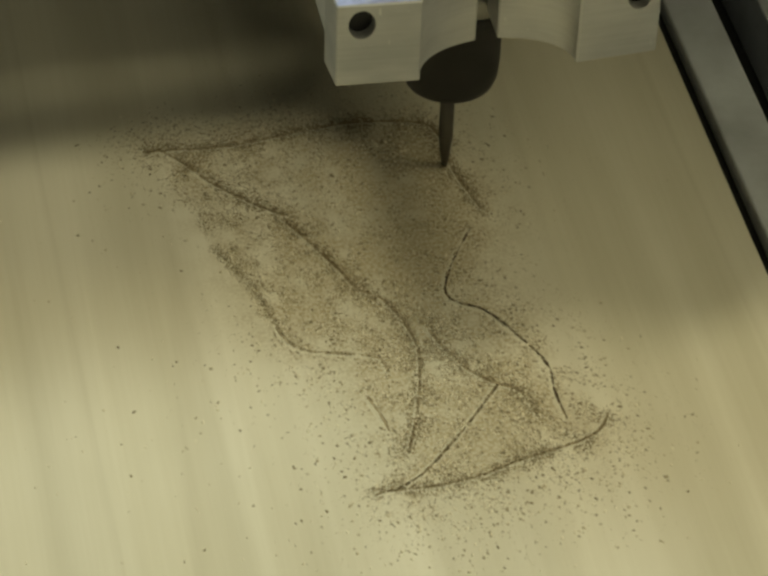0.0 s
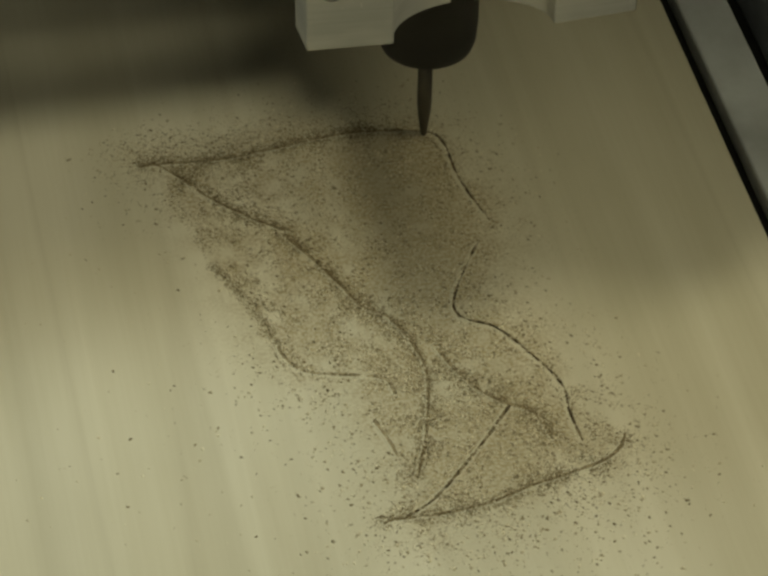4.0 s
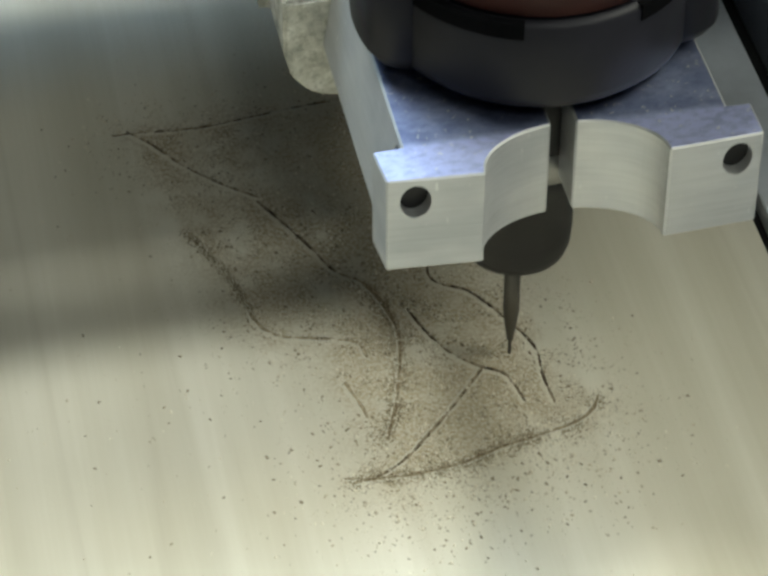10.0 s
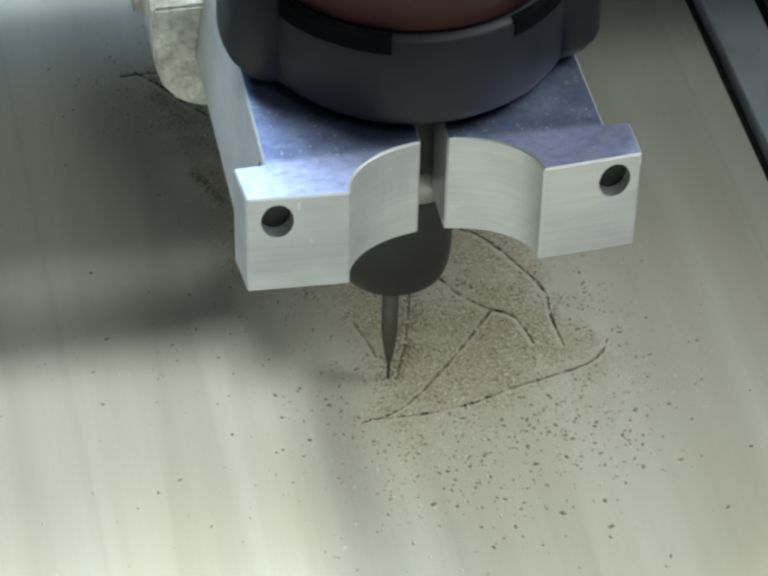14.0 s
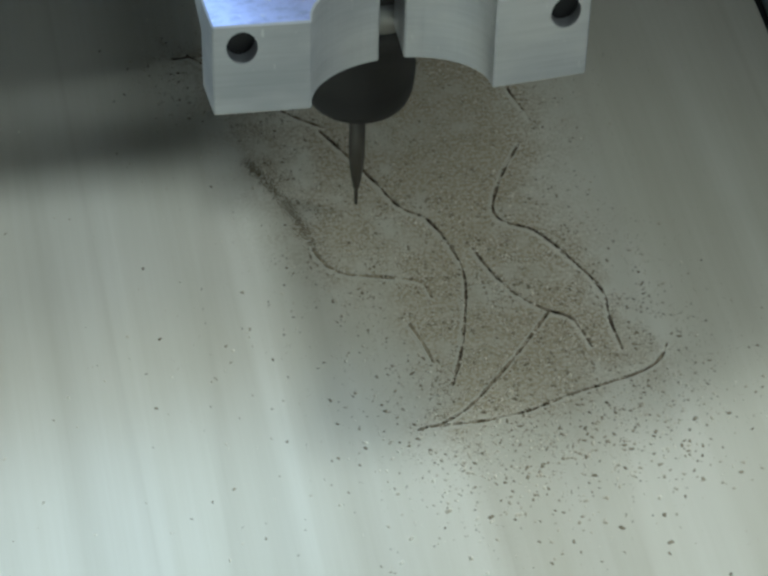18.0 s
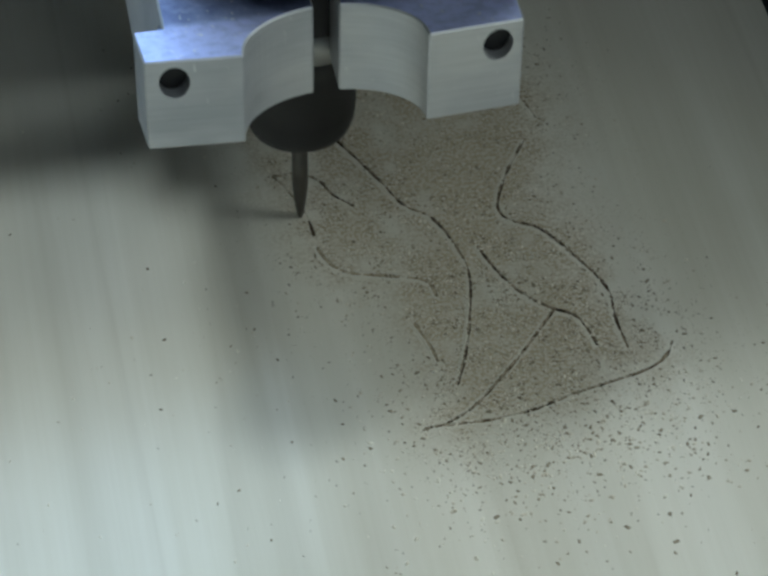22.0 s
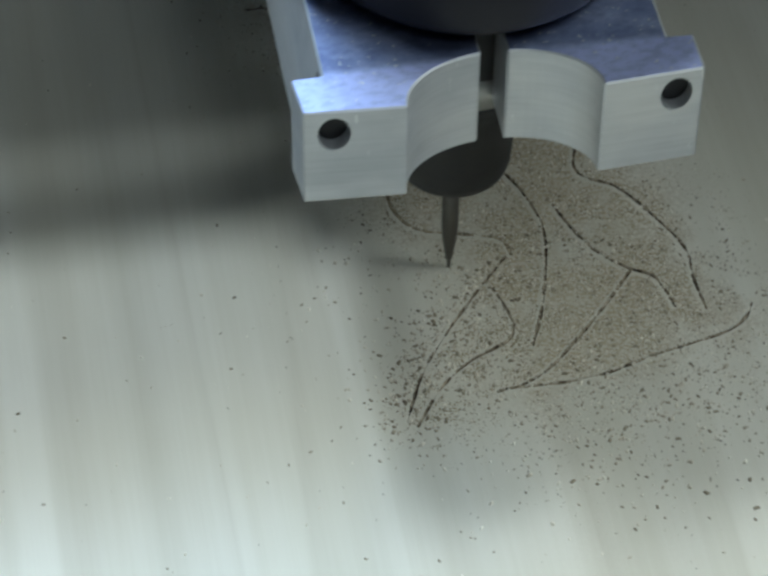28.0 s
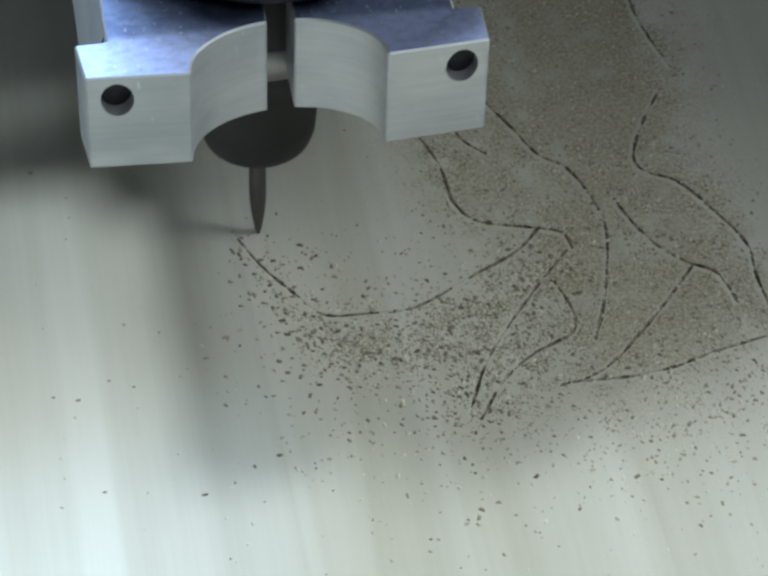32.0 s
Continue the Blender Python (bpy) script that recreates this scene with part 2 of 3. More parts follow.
def packed(nt, bsdf):
    n = noise_tex(nt, 900, coords(nt, (1, 1, 1)), 3, 0.7)
    c = ramp(nt, n, [(0.36, (0.20, 0.15, 0.09)), (0.5, (0.32, 0.255, 0.16)), (0.64, (0.50, 0.43, 0.31))])
    nt.links.new(c, bsdf.inputs["Base Color"])
    bsdf.inputs["Roughness"].default_value = 0.95
    bumped(nt, bsdf, n, 0.6, 0.0004)


M_PACKED = material("packed_dust", packed)


# ---------------------------------------------------------------- mesh helpers
def mesh_from(name, bm, mats, smooth=False):
    me = bpy.data.meshes.new(name)
    bmesh.ops.recalc_face_normals(bm, faces=bm.faces)
    bm.to_mesh(me)
    bm.free()
    for m in (mats if isinstance(mats, (list, tuple)) else [mats]):
        me.materials.append(m)
    if smooth:
        me.polygons.foreach_set("use_smooth", [True] * len(me.polygons))
    return me


def part(name, bm, mats, parent=None, label="", smooth=False):
    ob = new(name, mesh_from(name, bm, mats, smooth))
    if parent is not None:
        ob.parent = parent
    if label:
        ob["label"] = label
    return ob


def box(x0, x1, y0, y1, z0, z1, bevel=0.0, seg=2):
    bm = bmesh.new()
    bmesh.ops.create_cube(bm, size=1.0)
    for v in bm.verts:
        v.co = V(((x0 + x1) / 2 + v.co.x * (x1 - x0), (y0 + y1) / 2 + v.co.y * (y1 - y0), (z0 + z1) / 2 + v.co.z * (z1 - z0)))
    if bevel:
        bmesh.ops.bevel(bm, geom=bm.edges[:], offset=bevel, segments=seg, affect="EDGES", profile=0.5)
    return bm


def lathe(profile, n=48, cx=0.0, cy=0.0):
    """A turned solid: profile rows of (radius, z) from bottom to top."""
    bm = bmesh.new()
    rings = []
    for r, z in profile:
        if r < 1e-7:
            rings.append([bm.verts.new((cx, cy, z))])
        else:
            rings.append([bm.verts.new((cx + r * math.cos(2 * math.pi * i / n), cy + r * math.sin(2 * math.pi * i / n), z)) for i in range(n)])
    for a, b in zip(rings, rings[1:]):
        for i in range(n):
            j = (i + 1) % n
            if len(a) == 1 and len(b) == 1:
                continue
            if len(a) == 1:
                bm.faces.new((a[0], b[j], b[i]))
            elif len(b) == 1:
                bm.faces.new((a[i], a[j], b[0]))
            else:
                bm.faces.new((a[i], a[j], b[j], b[i]))
    for end in (rings[0], rings[-1]):
        if len(end) > 1:
            bm.faces.new(end)
    return bm


def smooth_line(points, step=0.4):
    """A smooth line (mm) through a few points, in even steps."""
    p = [np.array(q, float) for q in points]
    p = [2 * p[0] - p[1]] + p + [2 * p[-1] - p[-2]]
    out = []
    for a, b, c, d in zip(p, p[1:], p[2:], p[3:]):
        n = max(2, int(np.linalg.norm(c - b) / step))
        for i in range(n):
            u = i / n
            out.append(0.5 * (2 * b + (c - a) * u + (2 * a - 5 * b + 4 * c - d) * u * u + (3 * b - a - 3 * c + d) * u ** 3))
    out.append(p[-2])
    return np.array(out)


# ---------------------------------------------------------------- drawing cut into the board, in millimetres
LINES = {
    'contour_low': [(35.1, 82.1), (28.9, 72.4), (24.6, 62.5), (26.1, 57.5), (32.5, 53.2), (38.1, 43.6), (42.7, 32.7), (42.3, 23.8), (42.8, 14.8)],
    'contour_top': [(39.5, 89.3), (35.8, 105.8), (35.1, 118.7), (31.9, 123.8), (20.2, 126.5), (8.1, 126.9), (-18.0, 123.6), (-34.7, 124.6), (-39.7, 124.7)],
    'leg_line': [(-9.6, 93.9), (-6.8, 88.6), (-1.0, 76.8), (3.7, 66.2), (8.9, 61.3), (12.2, 52.8), (13.7, 42.4), (11.1, 29.3), (7.7, 18.1), (4.5, 10.7)],
    'wing_line': [(-36.4, 125.7), (-31.0, 119.6), (-25.0, 110.6), (-16.6, 101.6), (-8.5, 94.8)],
    'thigh_line': [(17.3, 50.3), (20.0, 42.1), (23.8, 34.6), (29.1, 29.1), (34.3, 25.2), (36.6, 16.6)],
    'slant_line': [(30.1, 28.8), (20.6, 17.7), (11.6, 8.3), (5.9, 3.2), (-0.5, -0.2)],
    'base_line': [(-5.2, -0.9), (-2.5, -0.3), (8.5, -0.6), (18.3, 0.5), (28.6, 3.6), (37.6, 5.6), (45.7, 7.7), (50.2, 10.6), (52.7, 14.5)],
    'belly_high': [(-23.8, 80.5), (-20.6, 73.7), (-18.3, 65.5), (-17.8, 57.4)],
    'belly_line': [(-17.8, 56.8), (-17.2, 53.8), (-15.2, 49.7), (-11.5, 46.9), (-1.3, 44.0), (4.2, 41.7), (5.3, 37.1)],
    'hook_line': [(-7.4, 67.8), (-11.5, 72.4), (-13.8, 77.5), (-18.3, 80.5), (-23.8, 80.5)],
    'shin_line': [(-1.2, 30.0), (1.0, 22.2), (2.0, 15.1)],
    'loop_out': [(1.8, 17.0), (-0.5, 12.7), (-9.4, 8.3), (-16.8, 1.9), (-23.1, -7.2)],
    'loop_back': [(-25.3, -5.8), (-23.2, -1.1), (-19.4, 7.2), (-12.4, 17.3), (-4.1, 27.5), (3.9, 36.6)],
    'tail': [(-0.5, 44.0), (-7.2, 37.5), (-17.9, 31.8), (-30.7, 25.1), (-41.1, 24.8), (-50.3, 25.9), (-56.3, 34.0), (-61.4, 42.0), (-66.0, 52.3)],
}
NEW = ("loop_out", "loop_back", "tail", "hook_line", "belly_high")
CURVES = {k: smooth_line(v) for k, v in LINES.items()}

# ---------------------------------------------------------------- room and machine bed
def slab(name, x0, x1, y0, y1, z0, z1, mat):
    ob = part(name, box(x0, x1, y0, y1, z0, z1), mat)
    return tagged(ob, kind="structure")


slab("floor", -2.6, 2.6, -2.6, 2.6, -1.0, -0.9, M_FLOOR)
slab("ceiling", -2.6, 2.6, -2.6, 2.6, 3.1, 3.2, M_WALL)
slab("wall_south", -2.6, 2.6, -2.6, -2.5, -0.9, 3.1, M_WALL)
slab("wall_west", -2.6, -2.5, -2.5, 2.5, -0.9, 3.1, M_WALL)
slab("wall_east", 2.5, 2.6, -2.5, 2.5, -0.9, 3.1, M_WALL)


def wall_with_window():
    bm = bmesh.new()
    for a in ((-2.6, 2.6, -0.9, 1.95), (-2.6, -2.12, 1.95, 2.95), (0.22, 2.6, 1.95, 2.95), (-2.6, 2.6, 2.95, 3.1)):
        b = box(a[0], a[1], 2.5, 2.6, a[2], a[3])
        me = bpy.data.meshes.new("tmp")
        b.to_mesh(me)
        b.free()
        bm.from_mesh(me)
        bpy.data.meshes.remove(me)
    tagged(part("wall_north", bm, M_WALL), kind="structure")


wall_with_window()

# ---------------------------------------------------------------- board with cut grooves
BX0, BX1, BY0, BY1 = -470.0, 103.1, -420.0, 620.0
GX0, GX1, GY0, GY1 = -74.0, 66.0, -14.0, 134.0
CELL = 0.23


def groove_depth(xs, ys):
    """Depth of the cuts on a grid, in millimetres; a low burr runs along the lips."""
    h = np.zeros((len(ys), len(xs)))
    rng = np.random.default_rng(11)
    for name, pts in CURVES.items():
        burr = 0.0 if name in NEW else -0.07
        n = len(pts)
        wob = np.interp(np.arange(n), np.arange(0, n + 5, 5), rng.random(len(np.arange(0, n + 5, 5))))
        for (px, py), w in zip(pts, wob):
            r = 0.21 + 0.15 * w
            i0, i1 = np.searchsorted(xs, (px - 1.1, px + 1.1))
            j0, j1 = np.searchsorted(ys, (py - 1.1, py + 1.1))
            d = np.hypot(xs[None, i0:i1] - px, ys[j0:j1, None] - py)
            v = np.clip(1.3 - d / r, 0, 1) * (0.30 + 0.85 * w)
            old = h[j0:j1, i0:i1]
            side = (xs[None, i0:i1] - px) + (ys[j0:j1, None] - py) < 0
            lip = np.where((d > r * 1.3) & (d < r * 1.3 + 0.5) & side, burr, 0.0)
            h[j0:j1, i0:i1] = np.where(v > 0, np.maximum(old, v), np.where(old > 0, old, np.minimum(old, lip)))
    return h


HULL = np.array([(-36, 124), (34, 124), (42, 88), (30, 60), (46, 30), (52, 12), (-4, 0), (2, 18), (-2, 42), (-18, 50), (-26, 80)], float)


def inside(p, poly):
    """Which points lie within a closed outline."""
    hit = np.zeros(len(p), bool)
    for a, b in zip(poly, np.roll(poly, -1, 0)):
        t = (a[1] > p[:, 1]) != (b[1] > p[:, 1])
        hit ^= t & (p[:, 0] < (b[0] - a[0]) * (p[:, 1] - a[1]) / (b[1] - a[1] + 1e-12) + a[0])
    return hit


def blurred(a, n):
    for axis in (0, 1):
        for _ in range(2):
            c = np.cumsum(np.pad(a, [(n + 1, n) if k == axis else (0, 0) for k in (0, 1)], mode="edge"), axis=axis)
            a = (np.take(c, range(2 * n + 1, c.shape[axis]), axis) - np.take(c, range(0, c.shape[axis] - 2 * n - 1), axis)) / (2 * n + 1)
    return a


# thickness of the dust film on a 1 mm grid, and a mask of the swept lips along the cuts on a 0.25 mm grid
FX, FY = np.arange(-90.0, 90.0), np.arange(-40.0, 150.0)
SX, SY = np.arange(-80.0, 75.0, 0.25), np.arange(-20.0, 140.0, 0.25)


def film_maps():
    gx, gy = np.meshgrid(FX, FY)
    full = inside(np.stack([gx.ravel(), gy.ravel()], 1), HULL).reshape(gx.shape).astype(float)
    trail = np.zeros_like(full)
    swept = np.zeros((len(SY), len(SX)), bool)
    for name, pts in CURVES.items():
        if name in NEW:
            continue
        for px, py in pts:
            trail[int(py + 40), int(px + 90)] = 1
            i, j = int((px + 80) * 4), int((py + 20) * 4)
            swept[j - 4:j + 1, i - 4:i + 1] = True
    rng = np.random.default_rng(3)
    mott = blurred(rng.random(full.shape), 1)
    mott = (mott - mott.mean()) / mott.std()
    big = blurred(rng.random(full.shape), 4)
    big = (big - big.mean()) / big.std()
    film = 0.45 * blurred(full, 6) + 0.40 * blurred(full, 12) + 1.1 * blurred(trail, 2) + 1.3 * blurred(trail, 6)
    film = film + 0.22 * blurred(np.roll(full, (-4, 6), (0, 1)), 14) * np.clip((64 - gx) / 14, 0, 1)
    return np.clip(0.86 * film * (1 + 0.32 * mott + 0.42 * big), 0, 1), swept


FILM, SWEPT = film_maps()


def dust_at(x, y):
    """Dust film at points of the board (mm), 0 to 1."""
    u, v = np.clip(x - FX[0], 0, len(FX) - 1.01), np.clip(y - FY[0], 0, len(FY) - 1.01)
    i, j = u.astype(int), v.astype(int)
    a, b = u - i, v - j
    f = FILM[j, i] * (1 - a) * (1 - b) + FILM[j, i + 1] * a * (1 - b) + FILM[j + 1, i] * (1 - a) * b + FILM[j + 1, i + 1] * a * b
    return f * np.where(is_swept(x, y), 0.15, 1.0)


def is_swept(x, y):
    return SWEPT[np.clip(((y - SY[0]) * 4).astype(int), 0, len(SY) - 1), np.clip(((x - SX[0]) * 4).astype(int), 0, len(SX) - 1)]


def set_dust(me):
    co = np.zeros(len(me.vertices) * 3)
    me.vertices.foreach_get("co", co)
    co = co.reshape(-1, 3) / MM
    at = me.attributes.new("dust", "FLOAT", "POINT")
    at.data.foreach_set("value", dust_at(co[:, 0], co[:, 1]).astype(np.float32))


def wood_board():
    nx, ny = int(round((GX1 - GX0) / CELL)), int(round((GY1 - GY0) / CELL))
    xs = np.concatenate([[BX0], np.linspace(GX0, GX1, nx + 1), [BX1]])
    ys = np.concatenate([[BY0], np.linspace(GY0, GY1, ny + 1), [BY1]])
    h = groove_depth(xs, ys)
    X, Y = np.meshgrid(xs, ys)
    verts = np.stack([X, Y, -h], -1).reshape(-1, 3) * MM
    w = len(xs)
    i = np.arange(len(ys) - 1)[:, None] * w + np.arange(w - 1)[None, :]
    faces = np.stack([i, i + 1, i + w + 1, i + w], -1).reshape(-1, 4)
    hf = np.maximum.reduce([h[:-1, :-1], h[1:, :-1], h[:-1, 1:], h[1:, 1:]]).reshape(-1)
    me = bpy.data.meshes.new("wood_board")
    n0 = len(verts)
    low = np.array([(BX0, BY0, -18), (BX1, BY0, -18), (BX1, BY1, -18), (BX0, BY1, -18)]) * MM
    tl = (len(ys) - 1) * w
    sides = [list(range(0, w))[::-1] + [n0, n0 + 1], list(range(tl, tl + w)) + [n0 + 2, n0 + 3],
             list(range(0, tl + 1, w)) + [n0 + 3, n0], list(range(w - 1, tl + w, w))[::-1] + [n0 + 1, n0 + 2], [n0 + 3, n0 + 2, n0 + 1, n0]]
    me.from_pydata(np.concatenate([verts, low]).tolist(), [], faces.tolist() + sides)
    me.materials.append(M_BOARD)
    me.materials.append(M_CUT)
    me.polygons.foreach_set("material_index", np.concatenate([(hf > 0.40).astype(np.int32), np.zeros(len(sides), np.int32)]))
    me.update()
    set_dust(me)
    return tagged(new("wood_board", me), "pale wooden board with an engraved line drawing", "board")


board = wood_board()


# ---------------------------------------------------------------- rails and bed
def side_rail():
    rail = tagged(new("side_rail"), "grey aluminium edge rail bolted along the machine bed", "rail")
    part("rail_bar", box(0.1059, 0.1190, -0.45, 0.75, -0.018, 0.003, 0.0006), M_RAIL, rail)
    # Black filler: shade of the gap beside the board put into its colour.
    part("dark_gap_strip", box(0.1033, 0.1058, -0.45, 0.75, -0.018, -0.002), M_BLACK, rail, "black strip standing for the shaded gap along the rail")
    part("outer_bar", box(0.1310, 0.1590, -0.45, 0.75, -0.018, 0.003, 0.0006), M_RAIL, rail)


side_rail()
tagged(part("machine_bed", box(-0.62, 0.23, -0.52, 0.82, -0.075, -0.0182, 0.002), M_BED), "black steel machine bed under the board", "machine bed")
tagged(part("machine_stand", box(-0.55, 0.15, -0.45, 0.75, -0.9, -0.0752, 0.004), M_BED), "dark steel stand carrying the machine bed", "stand")


# ---------------------------------------------------------------- milling spindle (origin at the cutter's point)
def clamp_block(parent):
    front, back, z0, z1 = -42.4, 40.0, 65.5, 88.2
    lo, hi = [], []

    def add(x, y, xt=None):
        lo.append((x, y))
        hi.append((x if xt is None else xt, y))
    add(-37.4, front)
    half = 2.55
    scoop = [18.2 * math.cos(i / 14 * math.acos(half / 18.2)) for i in range(15)]
    for x in scoop:
        add(-x, front - 1.2 + 0.655 * math.sqrt(18.2 ** 2 - x * x))
    r = 21.0
    a0 = math.asin(half / r)
    for i in range(41):
        a = -math.pi / 2 - a0 - (2 * math.pi - 2 * a0) * i / 40
        add(r * math.cos(a), r * math.sin(a))
    for x in reversed(scoop):
        add(x, front - 1.2 + 0.655 * math.sqrt(18.2 ** 2 - x * x))
    add(37.4, front)
    add(37.4, -33.0)
    add(36.2, -32.8, 32.4)
    add(36.2, back, 32.4)
    add(-36.2, back, -32.4)
    add(-36.2, -32.8, -32.4)
    add(-38.3, -33.0)
    bm = bmesh.new()
    a = [bm.verts.new((x * MM, y * MM, z0 * MM)) for x, y in lo]
    b = [bm.verts.new((x * MM, y * MM, z1 * MM)) for x, y in hi]
    n = len(a)
    for i in range(n):
        j = (i + 1) % n
        bm.faces.new((a[i], a[j], b[j], b[i]))
    top, bottom = bm.faces.new(b), bm.faces.new(a[::-1])
    bmesh.ops.recalc_face_normals(bm, faces=bm.faces)
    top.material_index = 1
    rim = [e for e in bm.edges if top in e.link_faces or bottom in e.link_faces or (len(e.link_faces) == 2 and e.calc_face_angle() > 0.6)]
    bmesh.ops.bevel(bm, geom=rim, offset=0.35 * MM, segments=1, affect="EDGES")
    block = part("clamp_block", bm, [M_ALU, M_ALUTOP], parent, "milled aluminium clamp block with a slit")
    for x in (-31.7, 32.3):
        h = lathe([(0.0, 0), (3.05 * MM, 0), (3.05 * MM, 14 * MM), (0.0, 15 * MM)], 28)
        h.transform(Matrix.Diagonal((1.0, 1.3, 1.0, 1.0)))
        h.transform(Matrix.Translation((x * MM, (front - 1) * MM, 82.6 * MM)) @ Matrix.Rotation(-math.pi / 2, 4, "X"))
        drill = part("drill", h, M_HOLE)
        cut = block.modifiers.new("hole", "BOOLEAN")
        cut.operation, cut.solver, cut.object = "DIFFERENCE", "EXACT", drill
        me = bpy.data.meshes.new_from_object(block.evaluated_get(bpy.context.evaluated_depsgraph_get()))
        block.modifiers.clear()
        block.data = me
        bpy.data.objects.remove(drill)
        t = lathe([(2.3 * MM, 0), (3.02 * MM, 0), (3.02 * MM, 9 * MM), (2.3 * MM, 9 * MM)], 24)
        t.transform(Matrix.Diagonal((1.0, 1.3, 1.0, 1.0)))
        t.transform(Matrix.Translation((x * MM, (front + 2.5) * MM, 82.6 * MM)) @ Matrix.Rotation(-math.pi / 2, 4, "X"))
        part("thread_insert", t, M_BLACK, block, "dark threaded insert in the bolt hole")
    return block


def cylinder(r, z0, z1, c=0.0, n=56):
    return lathe([((r - c) * MM, z0 * MM), (r * MM, (z0 + c) * MM), (r * MM, (z1 - c) * MM), ((r - c) * MM, z1 * MM)], n)


def milling_spindle():
    s = tagged(new("milling_spindle"), "red and black router spindle in an aluminium clamp", "router")
    clamp_block(s)
    part("collar", cylinder(20.4, 62, 70, 0.4), M_STEEL, s, "bright steel collar", True)
    part("neck", cylinder(20.6, 70.1, 92, 0.2), M_BLACK, s, "black spindle neck", True)
    nut = lathe([(3.2 * MM, 29.6 * MM), (9.6 * MM, 29.0 * MM), (11.2 * MM, 29.8 * MM), (11.9 * MM, 32.0 * MM), (12.2 * MM, 36 * MM), (12.2 * MM, 53 * MM), (17.5 * MM, 55 * MM), (17.5 * MM, 61.9 * MM)], 48, -0.3 * MM)
    part("collet_nut", nut, M_BLACK, s, "black collet nut", True)
    bit = lathe([(0.0, -5.0 * MM), (0.35 * MM, -4.6 * MM), (0.42 * MM, 0.0), (0.75 * MM, 0.7 * MM), (1.5 * MM, 6.5 * MM), (1.78 * MM, 10.0 * MM), (1.78 * MM, 29.6 * MM)], 24, -0.4 * MM)
    part("cutter", bit, M_BIT, s, "dark carbide engraving cutter", True)
    ax = 1.5 * MM
    ring = lathe([(27.5 * MM, 90.2 * MM), (29.4 * MM, 90.4 * MM), (31.0 * MM, 92.0 * MM), (31.4 * MM, 94 * MM), (31.4 * MM, 110.5 * MM), (30.6 * MM, 111.5 * MM), (28 * MM, 111.5 * MM)], 72, ax)
    part("lower_ring", ring, M_DARK, s, "dark grey lower bearing ring", True)

    def sector(r0, rim, z0, z1, a0, a1, n, cut=0.0):
        bm = bmesh.new()
        rows = []
        for k in range(n + 1):
            a = radians(a0 + (a1 - a0) * k / n)
            ease = min(1.0, min(k, n - k) / n * 5) if cut else 1.0
            r1 = r0 + (rim - r0) * (0.42 + 0.58 * math.sin(ease * math.pi / 2))  if cut else rim
            rows.append([bm.verts.new((ax + r * MM * math.cos(a), r * MM * math.sin(a), z * MM)) for r, z in ((r0, z0), (r1 - cut, z0), (r1, z0 + cut * 1.4), (r1, z1), (r0, z1))])
        for p, q in zip(rows, rows[1:]):
            for m in range(5):
                bm.faces.new((p[m], p[(m + 1) % 5], q[(m + 1) % 5], q[m]))
        bm.faces.new(rows[0])
        bm.faces.new(rows[-1])
        return bm
    for a0, a1 in ((-152, -108), (-64, -28)):
        part("vent_slot", sector(30.0, 31.7, 108.3, 111.9, a0, a1, 10), M_HOLE, s, "black vent slot")
    for a0, a1 in ((150, 207), (-33, 30)):
        lug = sector(28.0, 37.0, 91.2, 119, a0, a1, 14, 2.2)
        part("side_grip", lug, M_DARK, s, "", True)
        part("side_panel", sector(28.0, 36.7, 119.2, 149, a0, a1, 14, 0.2), M_SLATE, s, "slate grey side panel of the router")
    part("motor_housing", lathe([(28.5 * MM, 111.6 * MM), (29.6 * MM, 112.5 * MM), (30.2 * MM, 147 * MM), (26 * MM, 150 * MM)], 64, ax), M_RED, s, "red plastic motor housing", True)
    bm = bmesh.new()
    outline = [(-44.5, 78), (-44.5, 64), (-43, 58), (-39.5, 53.6), (-35.5, 51.6), (-29.2, 51.2), (-29.2, 78)]
    a = [bm.verts.new((x * MM, 30 * MM, z * MM)) for x, z in outline]
    c = [bm.verts.new((x * MM, 64 * MM, z * MM)) for x, z in outline]
    for i in range(len(a)):
        j = (i + 1) % len(a)
        bm.faces.new((a[i], a[j], c[j], c[i]))
    bm.faces.new(a)
    bm.faces.new(c[::-1])
    bmesh.ops.bevel(bm, geom=bm.edges[:], offset=0.7 * MM, segments=2, affect="EDGES")
    part("bracket_foot", bm, M_CAST, s, "cast aluminium bracket with a rounded foot")
    pin = cylinder(0.35, 56.2, 59.6, 0.05, 10)
    pin.transform(Matrix.Translation((-28.9 * MM, 32.4 * MM, 0)))
    part("set_screw", pin, M_BLACK, s, "tiny black set screw on the bracket")
    part("bracket_plate", box(-0.0445, -0.0292, 0.064, 0.072, 0.0512, 0.150, 0.0006), M_CAST, s)
    return s


spindle = milling_spindle()


